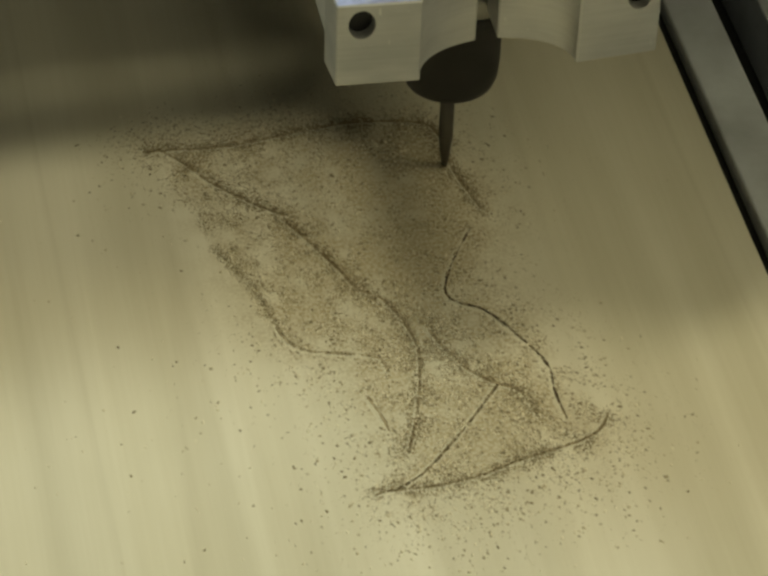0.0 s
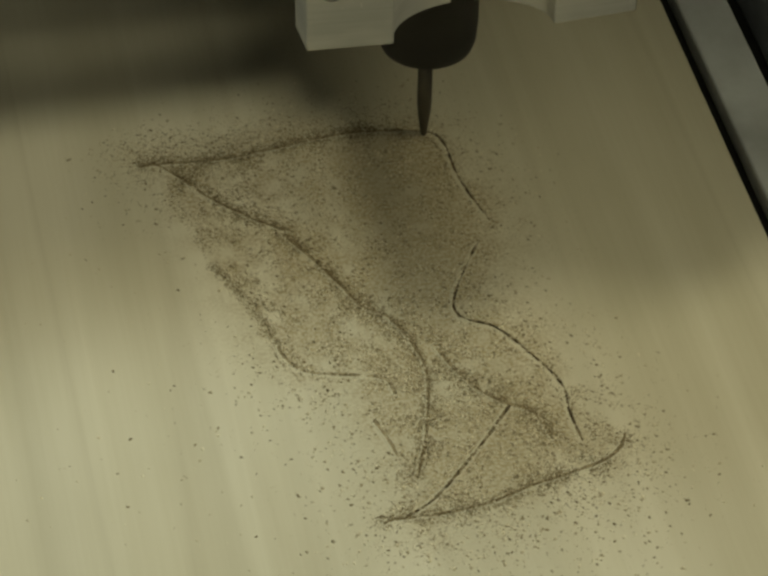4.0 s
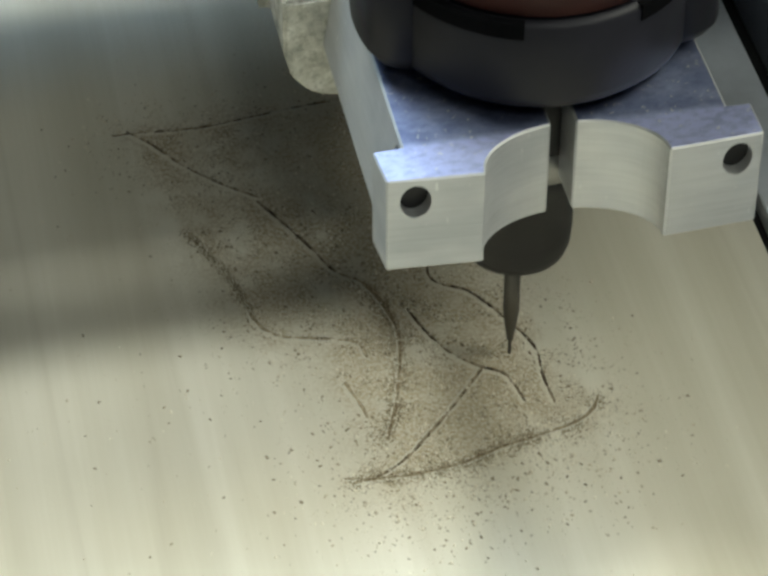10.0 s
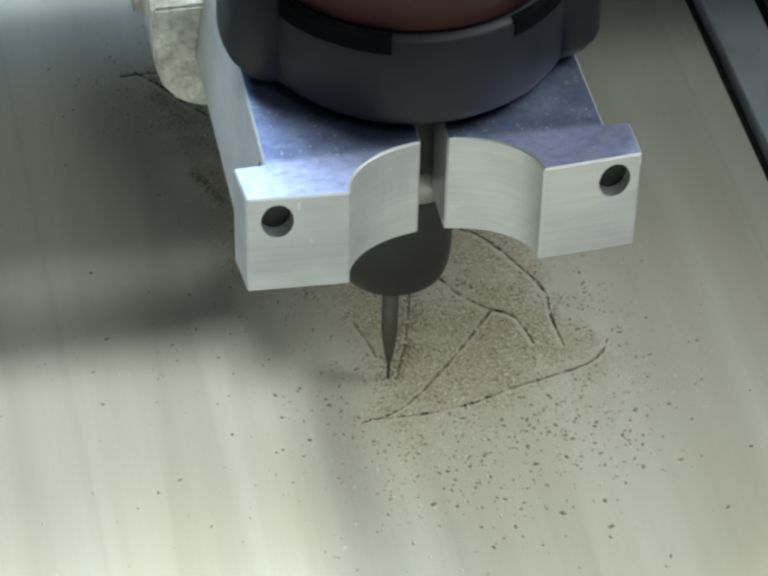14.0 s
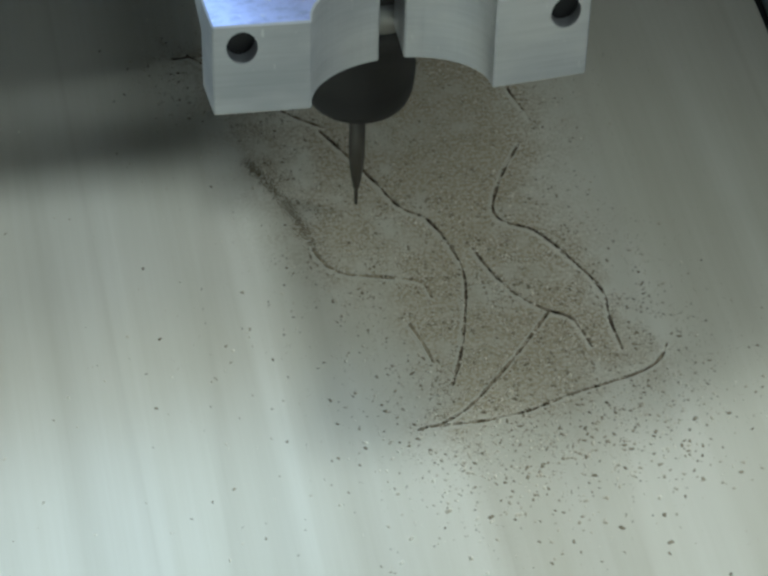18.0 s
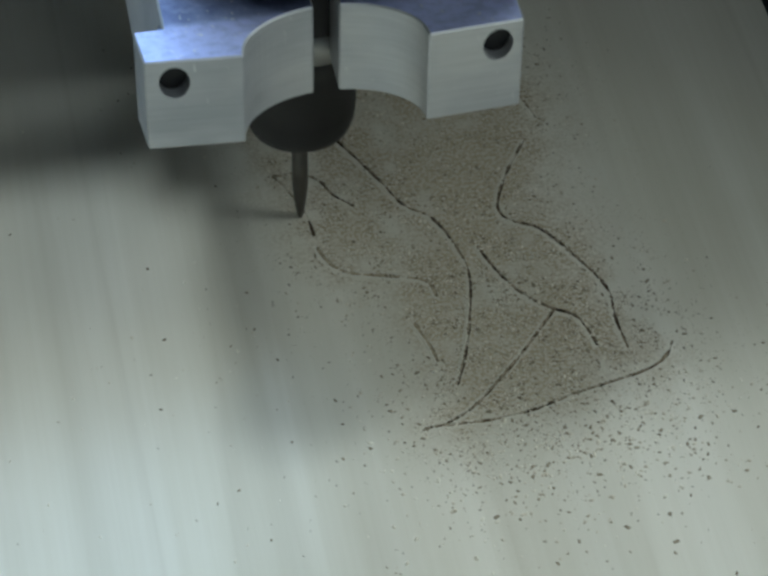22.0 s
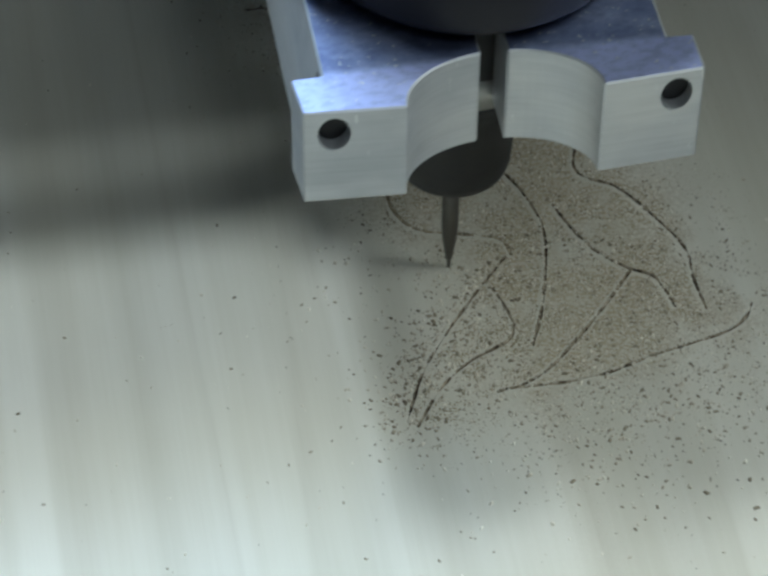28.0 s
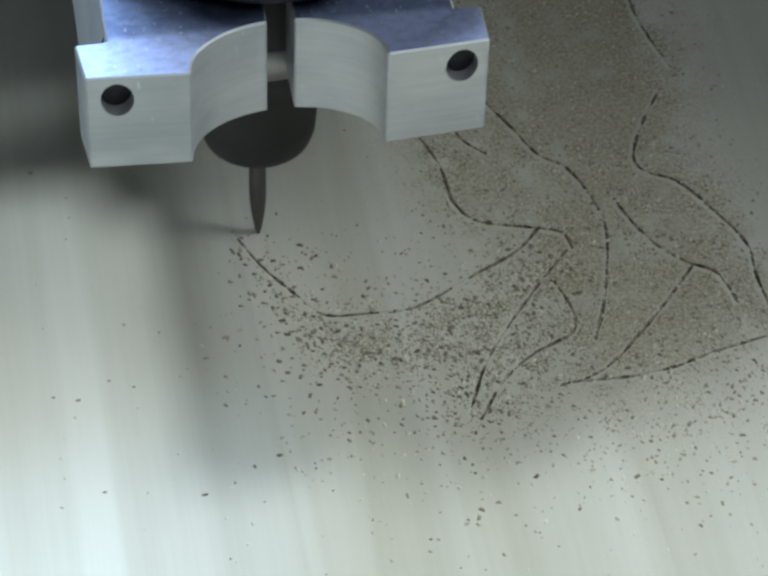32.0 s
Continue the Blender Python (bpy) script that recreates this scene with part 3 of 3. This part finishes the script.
def carriage():
    # Unseen plates and beams, added to block the lamps and shape the board's shadows.
    g = tagged(new("shade_carriage"), "unseen gantry carriage of grey plates set to cast shadows", "carriage")
    part("front_shade_plate", box(-0.45, -0.038, 0.0478, 0.0712, 0.107, 0.111, 0.0008), M_SHADE_PLATE, g, "unseen grey plate casting the front shadow edge")
    part("rear_shade_plate", box(-0.45, -0.038, 0.0738, 0.170, 0.107, 0.111, 0.0008), M_SHADE_PLATE, g, "unseen grey plate casting the rear shadow")
    part("back_shade_plate", box(-0.45, 0.25, 0.3002, 0.308, 0.095, 0.135, 0.001), M_RAIL, g)
    part("cross_shade_beam", box(-0.034, 0.25, 0.045, 0.300, 0.092, 0.160, 0.001), M_SHADE_PLATE, g)
    part("upper_shade_beam", box(-0.033, 0.320, 0.016, 0.065, 0.200, 0.260, 0.001), M_SHADE_PLATE, g)
    part("end_shade_plate", box(0.3202, 0.328, -0.070, 0.120, 0.180, 0.370, 0.001), M_SHADE_PLATE, g)
    # Unseen joiners added to tie the shading plates together.
    part("mount_plate", box(-0.034, 0.034, 0.0402, 0.0449, 0.066, 0.155, 0.0005), M_RAIL, g)
    part("upper_mount", box(-0.020, 0.040, 0.0455, 0.0645, 0.1602, 0.1998, 0.001), M_RAIL, g)
    part("end_plate", box(-0.458, -0.4502, 0.0478, 0.308, 0.090, 0.159, 0.001), M_RAIL, g)
    return g


shade_rig = carriage()


def bridge():
    g = tagged(new("gantry_bridge"), "grey aluminium gantry bridge on two uprights", "gantry")
    part("bridge_bar", box(-0.575, 0.215, 0.216, 0.2995, 0.1602, 0.205, 0.001), M_RAIL, g)
    for x in (-0.575, 0.187):
        part("upright", box(x, x + 0.028, 0.216, 0.2995, -0.0181, 0.1600, 0.001), M_RAIL, g)
    return g


gantry_bridge = bridge()

# ---------------------------------------------------------------- sawdust
def flakes(name, pts, lo, hi, mat, label, seed, lift=0.0):
    rng = np.random.default_rng(seed)
    n = len(pts)
    size = lo + (hi - lo) * rng.random(n) ** 2.2
    ang = rng.random(n) * 2 * math.pi
    base = np.array([(-1, -0.6, 0), (1, -0.5, 0), (0.8, 0.6, 0), (-0.9, 0.5, 0), (0.1, 0.0, 0.7)])
    v = base[None] * (size[:, None, None] / 2) * (0.7 + 0.6 * rng.random((n, 5, 3)))
    c, s = np.cos(ang)[:, None], np.sin(ang)[:, None]
    x = v[..., 0] * c - v[..., 1] * s + pts[:, None, 0]
    y = v[..., 0] * s + v[..., 1] * c + pts[:, None, 1]
    z = v[..., 2] + 0.01 + lift
    verts = np.stack([x, y, z], -1).reshape(-1, 3) * MM
    f = np.array([(0, 1, 4), (1, 2, 4), (2, 3, 4), (3, 0, 4)])
    faces = (np.arange(n)[:, None, None] * 5 + f[None]).reshape(-1, 3)
    me = bpy.data.meshes.new(name)
    me.from_pydata(verts.tolist(), [], faces.tolist())
    me.materials.append(mat)
    return tagged(new(name, me), label, "sawdust", kind="stuff")


def near_lines(names, n, spread, rng, bias=(0, 0)):
    pts = np.concatenate([CURVES[k] for k in names])
    p = pts[rng.integers(0, len(pts), n)]
    return p + rng.normal(0, 1, (n, 2)) * spread + np.array(bias)


OLD = [k for k in LINES if k not in NEW]

def clumped(p, rng, keep):
    """Thins points out unevenly, so that they lie in drifts."""
    w = np.array([noise.noise((x * 0.16, y * 0.16, 3.0)) + 0.6 * noise.noise((x * 0.5, y * 0.5, 9.0)) for x, y in p])
    return p[rng.random(len(p)) < np.clip(keep + 1.5 * w, 0.04, 1)]


RISE, SINK = [], []


def unswept(p, rng):
    return p[~is_swept(p[:, 0], p[:, 1]) | (rng.random(len(p)) < 0.12)]


def sawdust():
    rng = np.random.default_rng(5)
    box_pts = np.stack([rng.uniform(-40, 56, 200000), rng.uniform(-6, 130, 200000)], 1)
    fill = box_pts[inside(box_pts, HULL)]
    film = np.concatenate([near_lines(OLD, 30000, 5.0, rng, (0, -1)), near_lines(OLD, 26000, 13.0, rng, (4, -2)), fill])
    flakes("fine_sawdust", unswept(clumped(film, rng, 0.5), rng), 0.08, 0.24, M_DUST, "fine brown wood dust drifted over the engraved drawing", 7)
    fine = np.concatenate([near_lines(OLD, 8500, 9.0, rng, (1, -1)), fill[:6000]])
    flakes("sawdust", unswept(clumped(fine, rng, 0.55), rng), 0.25, 0.85, M_CHIP, "small wood chips drifted over the engraved drawing", 9)
    early = np.concatenate([near_lines(OLD, 9000, 8.0, rng, (-1, -1)), fill[5000:13000]])
    early = clumped(early, rng, 0.5)
    for k, (lo, hi, t) in enumerate(((80.0, 200.0, 7.2), (40.0, 80.0, 8.2), (-60.0, 40.0, 9.2))):
        band = early[(early[:, 1] >= lo) & (early[:, 1] < hi)]
        SINK.append((t, flakes("loose_chips", band, 0.25, 0.85, M_CHIP, "loose wood chips lying over the first cut", 40 + k)))
    a = near_lines(OLD, 3000, 9.5, rng, (0, -2))
    b = np.stack([rng.uniform(-110, 66, 220), rng.uniform(-70, 120, 220)], 1)
    c = np.concatenate([near_lines(["base_line"], 700, 11.5, rng, (1, -11)), rng.normal(0, 1, (90, 2)) * (16, 22) + (-36, 24)])
    flakes("sawdust", np.concatenate([clumped(a, rng, 0.6), b, c]), 0.3, 1.1, M_OLD, "brown wood chips scattered over the board", 8)


sawdust()

# fresh chips thrown out where the cutter passes late on: (line, part of it, seconds, count, spread, shift)
FRESH = [("loop_out", 0.0, 1.0, 24.4, 220, 4.0, (-2, -2)), ("loop_back", 0.0, 0.6, 24.8, 200, 4.6, (-4, -2)), ("loop_back", 0.5, 1.0, 25.2, 200, 3.0, (-1, -2)),
         ("tail", 0.0, 0.35, 28.4, 320, 3.6, (0, -6)), ("tail", 0.35, 0.62, 28.9, 480, 4.2, (3, -9)), ("tail", 0.62, 0.85, 29.5, 320, 4.0, (2, -7)), ("tail", 0.85, 1.0, 30.0, 120, 3.0, (2, -4)),
         ("tail", 0.3, 0.75, 29.1, 460, 6.5, (6, -12)), ("tail", 0.2, 0.9, 29.4, 340, 16.0, (2, -24)), ("tail", 0.0, 1.0, 29.9, 330, 17.0, (6, -36)), ("loop_back", 0.0, 1.0, 25.0, 260, 7.0, (-2, -3)), ("tail", 0.1, 0.9, 29.6, 190, 7.0, (5, 9)),
         ("base_line", 0.0, 1.0, 12.4, 430, 12.0, (2, -19)), ("leg_line", 0.3, 1.0, 17.0, 300, 13.0, (10, -14)), ("belly_line", 0.0, 1.0, 22.4, 150, 10.0, (-6, -12))]
FRESH_DUST = [("loop_back", 0.1, 1.0, 25.1, 5200, 5.0, (3, -4)), ("loop_out", 0.0, 1.0, 24.6, 2600, 4.5, (3, -2)),
              ("tail", 0.0, 0.45, 28.7, 5200, 4.5, (3, -8)), ("tail", 0.3, 0.75, 29.2, 4800, 5.0, (5, -9)), ("belly_high", 0.0, 1.0, 22.3, 2600, 4.0, (2, -2))]
# loose dust lying in the first cuts until the second cut clears it
LOOSE = [("contour_top", 0.40, 1.0, 5.6), ("contour_top", 0.0, 0.40, 0.4), ("wing_line", 0.0, 0.5, 6.9), ("wing_line", 0.5, 1.0, 7.3), ("leg_line", 0.72, 1.0, 15.4), ("leg_line", 0.40, 0.72, 16.2),
         ("leg_line", 0.0, 0.4, 7.8), ("thigh_line", 0.0, 1.0, 8.7), ("base_line", 0.5, 1.0, 11.9), ("base_line", 0.0, 0.5, 12.5), ("belly_line", 0.0, 1.0, 28.3), ("shin_line", 0.0, 1.0, 23.2)]
FLANK = [(-28.0, 86.5), (-25.0, 79.5), (-20.9, 70.8), (-18.4, 60.0), (-17.4, 57.0)]


def off_cuts(p, gap=0.75):
    """Leaves the newest cuts open."""
    c = np.concatenate([CURVES[k] for k in ("loop_out", "loop_back", "tail")])
    d = np.concatenate([((q[:, None] - c[None]) ** 2).sum(2).min(1) for q in np.array_split(p, 8)])
    return p[d > gap * gap]


def loose_piles():
    rng = np.random.default_rng(21)
    for name, u0, u1, t, n, spread, shift in FRESH:
        c = CURVES[name]
        c = c[int(u0 * (len(c) - 1)):int(u1 * (len(c) - 1)) + 1]
        n = int(n * 0.8)
        p = c[rng.integers(0, len(c), n)] + rng.normal(0, 1, (n, 2)) * spread + np.array(shift)
        stale = t < 24
        RISE.append((t, flakes("fresh_chips", off_cuts(p), 0.45, 1.45, M_OLD if stale else M_CHIP, "wood chips settled beside a recut line" if stale else "fresh brown wood chips beside a new cut", 30 + n)))
    for name, u0, u1, t, n, spread, shift in FRESH_DUST:
        c = CURVES[name]
        c = c[int(u0 * (len(c) - 1)):int(u1 * (len(c) - 1)) + 1]
        p = c[rng.integers(0, len(c), n)] + rng.normal(0, 1, (n, 2)) * spread + np.array(shift)
        RISE.append((t, flakes("fresh_dust", off_cuts(clumped(p, rng, 0.6)), 0.14, 0.5, M_DUST, "fine brown dust fallen beside a new cut", 130 + n % 97)))
    for name, u0, u1, t in LOOSE:
        c = CURVES[name]
        c = c[int(u0 * (len(c) - 1)):int(u1 * (len(c) - 1)) + 1]
        if name in ("belly_line", "shin_line"):
            continue
        n = len(c) * 66
        p = c[rng.integers(0, len(c), n)] + rng.normal(0, 1, (n, 2)) * (0.5 + 2.4 * rng.random((n, 1)) ** 1.4)
        p = clumped(p, rng, 0.75)
        SINK.append((t, flakes("groove_dust", p, 0.14, 0.45, M_TRAIL, "brown dust lying in an engraved line", 60 + n)))


loose_piles()


def wing_drift():
    """The thick drift of the first cut, blown off when the cutter comes past."""
    rng = np.random.default_rng(55)
    poly = np.array([(-38, 126), (-29, 88), (-19, 58), (-12, 46), (2, 42), (10, 56), (2, 78), (-14, 100)], float)
    p = np.stack([rng.uniform(-42, 12, 38000), rng.uniform(40, 128, 38000)], 1)
    p = clumped(p[inside(p, poly)], rng, 0.45) + rng.normal(0, 1.2, (1, 2))
    SINK.append((7.4, flakes("dust_drift", p, 0.12, 0.4, M_DUST, "thick brown dust drift over the drawing's wing", 92)))
    p = near_lines(["contour_top"], 6500, 4.5, rng, (-4, 3))
    SINK.append((5.8, flakes("dust_drift", p, 0.12, 0.4, M_DUST, "brown dust thrown beside the upper line", 93)))
    c = CURVES["contour_top"]
    c = c[int(0.55 * len(c)):]
    p = c[rng.integers(0, len(c), 900)] + rng.normal(0, 1, (900, 2)) * 4.5 + np.array((-4.0, 5.0))
    SINK.append((5.9, flakes("loose_chips", p, 0.3, 0.9, M_CHIP, "loose wood chips thrown beyond the upper line", 94)))


wing_drift()


def dust_line():
    """A dark trail of dust along the flank, cleared when the flank is cut."""
    rng = np.random.default_rng(77)
    c = smooth_line(FLANK)
    p = c[rng.integers(0, len(c), 1500)] + rng.normal(0, 1, (1500, 2)) * 0.8
    SINK.append((21.9, flakes("groove_dust", p, 0.14, 0.42, M_TRAIL, "brown dust trail along the drawing's flank", 91)))


dust_line()


# ---------------------------------------------------------------- movement
TIP = [
    (0.0, 0.0345, 0.1064, -0.0000),
    (0.5, 0.0344, 0.1146, 0.0000),
    (1.0, 0.0345, 0.1142, 0.0070),
    (1.5, 0.0344, 0.1146, 0.0106),
    (2.0, 0.0347, 0.1156, 0.0002),
    (2.5, 0.0343, 0.1182, 0.0000),
    (4.5, 0.0289, 0.1240, -0.0001),
    (5.0, 0.0212, 0.1248, 0.0002),
    (5.5, -0.0061, 0.1233, -0.0002),
    (6.0, -0.0330, 0.1227, -0.0002),
    (6.5, -0.0305, 0.1202, -0.0002),
    (7.0, -0.0124, 0.0984, -0.0003),
    (7.5, 0.0005, 0.0757, -0.0008),
    (8.0, 0.0078, 0.0646, -0.0010),
    (8.5, 0.0211, 0.0438, -0.0005),
    (9.0, 0.0344, 0.0272, -0.0002),
    (9.5, 0.0352, 0.0287, 0.0038),
    (10.0, 0.0371, 0.0317, 0.0037),
    (10.5, 0.0542, 0.0214, 0.0035),
    (11.0, 0.0546, 0.0176, 0.0014),
    (11.5, 0.0512, 0.0116, -0.0008),
    (12.0, 0.0275, 0.0026, -0.0011),
    (12.5, 0.0022, -0.0030, -0.0006),
    (13.0, -0.0008, 0.0018, -0.0012),
    (13.5, -0.0000, 0.0044, 0.0046),
    (14.0, 0.0033, 0.0112, 0.0051),
    (14.5, 0.0030, 0.0099, 0.0025),
    (15.0, 0.0032, 0.0078, -0.0014),
    (15.5, 0.0091, 0.0245, 0.0003),
    (16.0, 0.0135, 0.0405, 0.0000),
    (16.5, 0.0120, 0.0540, 0.0000),
    (16.9, 0.0080, 0.0622, 0.0005),
    (17.2, 0.0024, 0.0650, 0.0085),
    (17.5, -0.0030, 0.0661, 0.0110),
    (18.0, -0.0059, 0.0658, 0.0075),
    (18.5, -0.0056, 0.0650, 0.0005),
    (19.0, -0.0127, 0.0709, 0.0003),
    (19.5, -0.0178, 0.0783, 0.0003),
    (20.0, -0.0243, 0.0834, 0.0000),
    (20.5, -0.0238, 0.0937, -0.0001),
    (21.0, -0.0242, 0.0919, -0.0001),
    (21.5, -0.0249, 0.0818, 0.0001),
    (22.0, -0.0194, 0.0666, 0.0004),
    (22.5, -0.0090, 0.0455, 0.0006),
    (23.0, 0.0022, 0.0304, 0.0005),
    (23.5, 0.0026, 0.0206, -0.0001),
    (24.0, -0.0043, 0.0112, -0.0004),
    (24.5, -0.0230, -0.0053, -0.0001),
    (25.0, -0.0112, 0.0182, -0.0012),
    (25.5, 0.0035, 0.0383, -0.0010),
    (27.5, -0.0020, 0.0435, 0.0028),
    (28.0, -0.0082, 0.0358, 0.0023),
    (28.5, -0.0324, 0.0267, -0.0005),
    (29.0, -0.0507, 0.0246, 0.0001),
    (29.5, -0.0610, 0.0408, -0.0007),
    (30.0, -0.0657, 0.0535, -0.0009),
    (30.5, -0.0655, 0.0595, 0.0023),
    (31.0, -0.0616, 0.0629, 0.0009),
    (31.5, -0.0597, 0.0581, 0.0022),
    (32.0, -0.0600, 0.0513, 0.0006),
]


def reached(p, t0, t1):
    """When the cutter comes nearest to a place of the board between two times."""
    ts = np.arange(t0, t1, 0.05)
    rows = np.array(TIP)
    path = np.stack([np.interp(ts, rows[:, 0], rows[:, c] / MM) for c in (1, 2)], 1)
    return float(ts[np.argmin(np.hypot(*(path - p).T))])


# strips of wood not yet cut away: each drops out as the cutter reaches it
def uncut_strips():
    out = []
    for k0, (name, t0, t1) in enumerate((("loop_out", 23.6, 24.55), ("loop_back", 24.5, 25.7), ("tail", 28.15, 30.3), ("hook_line", 18.4, 20.2), ("belly_high", 21.2, 22.5))):
        top = 0.004 + 0.005 * (k0 % 2)
        c = CURVES[name]
        k = max(3, len(c) // 6)
        for i in range(k):
            a, b = int(i * (len(c) - 1) / k), int((i + 1) * (len(c) - 1) / k)
            p = c[a:b + 1]
            d = np.gradient(p, axis=0)
            nrm = np.stack([-d[:, 1], d[:, 0]], 1) / np.linalg.norm(d, axis=1)[:, None]
            if i == 0:
                p = p.copy()
                p[0] -= d[0] * 2.4
            if i == k - 1:
                p = p.copy()
                p[-1] += d[-1] * 2.4
            bm = bmesh.new()
            rows = [[bm.verts.new((q[0] * MM, q[1] * MM, z * MM)) for q, z in ((u - m * 0.72, top), (u + m * 0.72, top), (u + m * 0.72, -0.5), (u - m * 0.72, -0.5))] for u, m in zip(p, nrm)]
            for r, q in zip(rows, rows[1:]):
                for j in range(4):
                    bm.faces.new((r[j], r[(j + 1) % 4], q[(j + 1) % 4], q[j]))
            bm.faces.new(rows[0])
            bm.faces.new(rows[-1])
            strip = part("uncut_strip", bm, M_BOARD, board)
            set_dust(strip.data)
            out.append((reached(c[(a + b) // 2], t0, t1) - 0.03, strip))
    return out


STRIPS = uncut_strips()


def packed_dust():
    """Dust packed into the first cuts; the second cut clears it."""
    rng = np.random.default_rng(15)
    for name, u0, u1, t in LOOSE:
        c = CURVES[name]
        p = c[int(u0 * (len(c) - 1)):int(u1 * (len(c) - 1)) + 1]
        d = np.gradient(p, axis=0)
        nrm = np.stack([-d[:, 1], d[:, 0]], 1) / np.linalg.norm(d, axis=1)[:, None]
        w = 0.10 + 0.36 * rng.random(len(p))
        bm = bmesh.new()
        rows = [[bm.verts.new((q[0] * MM, q[1] * MM, z * MM)) for q, z in ((u - m * r, -0.03), (u, -0.015), (u + m * r, -0.03), (u, -0.4))] for u, m, r in zip(p, nrm, w)]
        for r, q in zip(rows, rows[1:]):
            for j in range(4):
                bm.faces.new((r[j], r[(j + 1) % 4], q[(j + 1) % 4], q[j]))
        bm.faces.new(rows[0])
        bm.faces.new(rows[-1])
        SINK.append((t, tagged(part("packed_dust", bm, M_PACKED), "brown dust packed into an engraved line", "sawdust", kind="stuff")))


packed_dust()


def step(ob, t, z0, z1, dt=0.2):
    walk(ob, [(0.0, pose(0, 0, z0)), (t - 0.1, pose(0, 0, z0)), (t - 0.1 + dt, pose(0, 0, z1)), (32.0, pose(0, 0, z1))])


def motions():
    walk(spindle, [(t, pose(x, y, z)) for t, x, y, z in TIP])
    walk(shade_rig, [(t, pose(x, y, 0.0)) for t, x, y, z in TIP])
    walk(gantry_bridge, [(t, pose(0.0, y, 0.0)) for t, x, y, z in TIP])
    for t, ob in STRIPS:
        step(ob, t, 0.0, -0.005, 0.1)
    for t, ob in RISE:
        step(ob, t, -0.004, 0.0)
    for t, ob in SINK:
        step(ob, t, 0.0, -0.004)


motions()
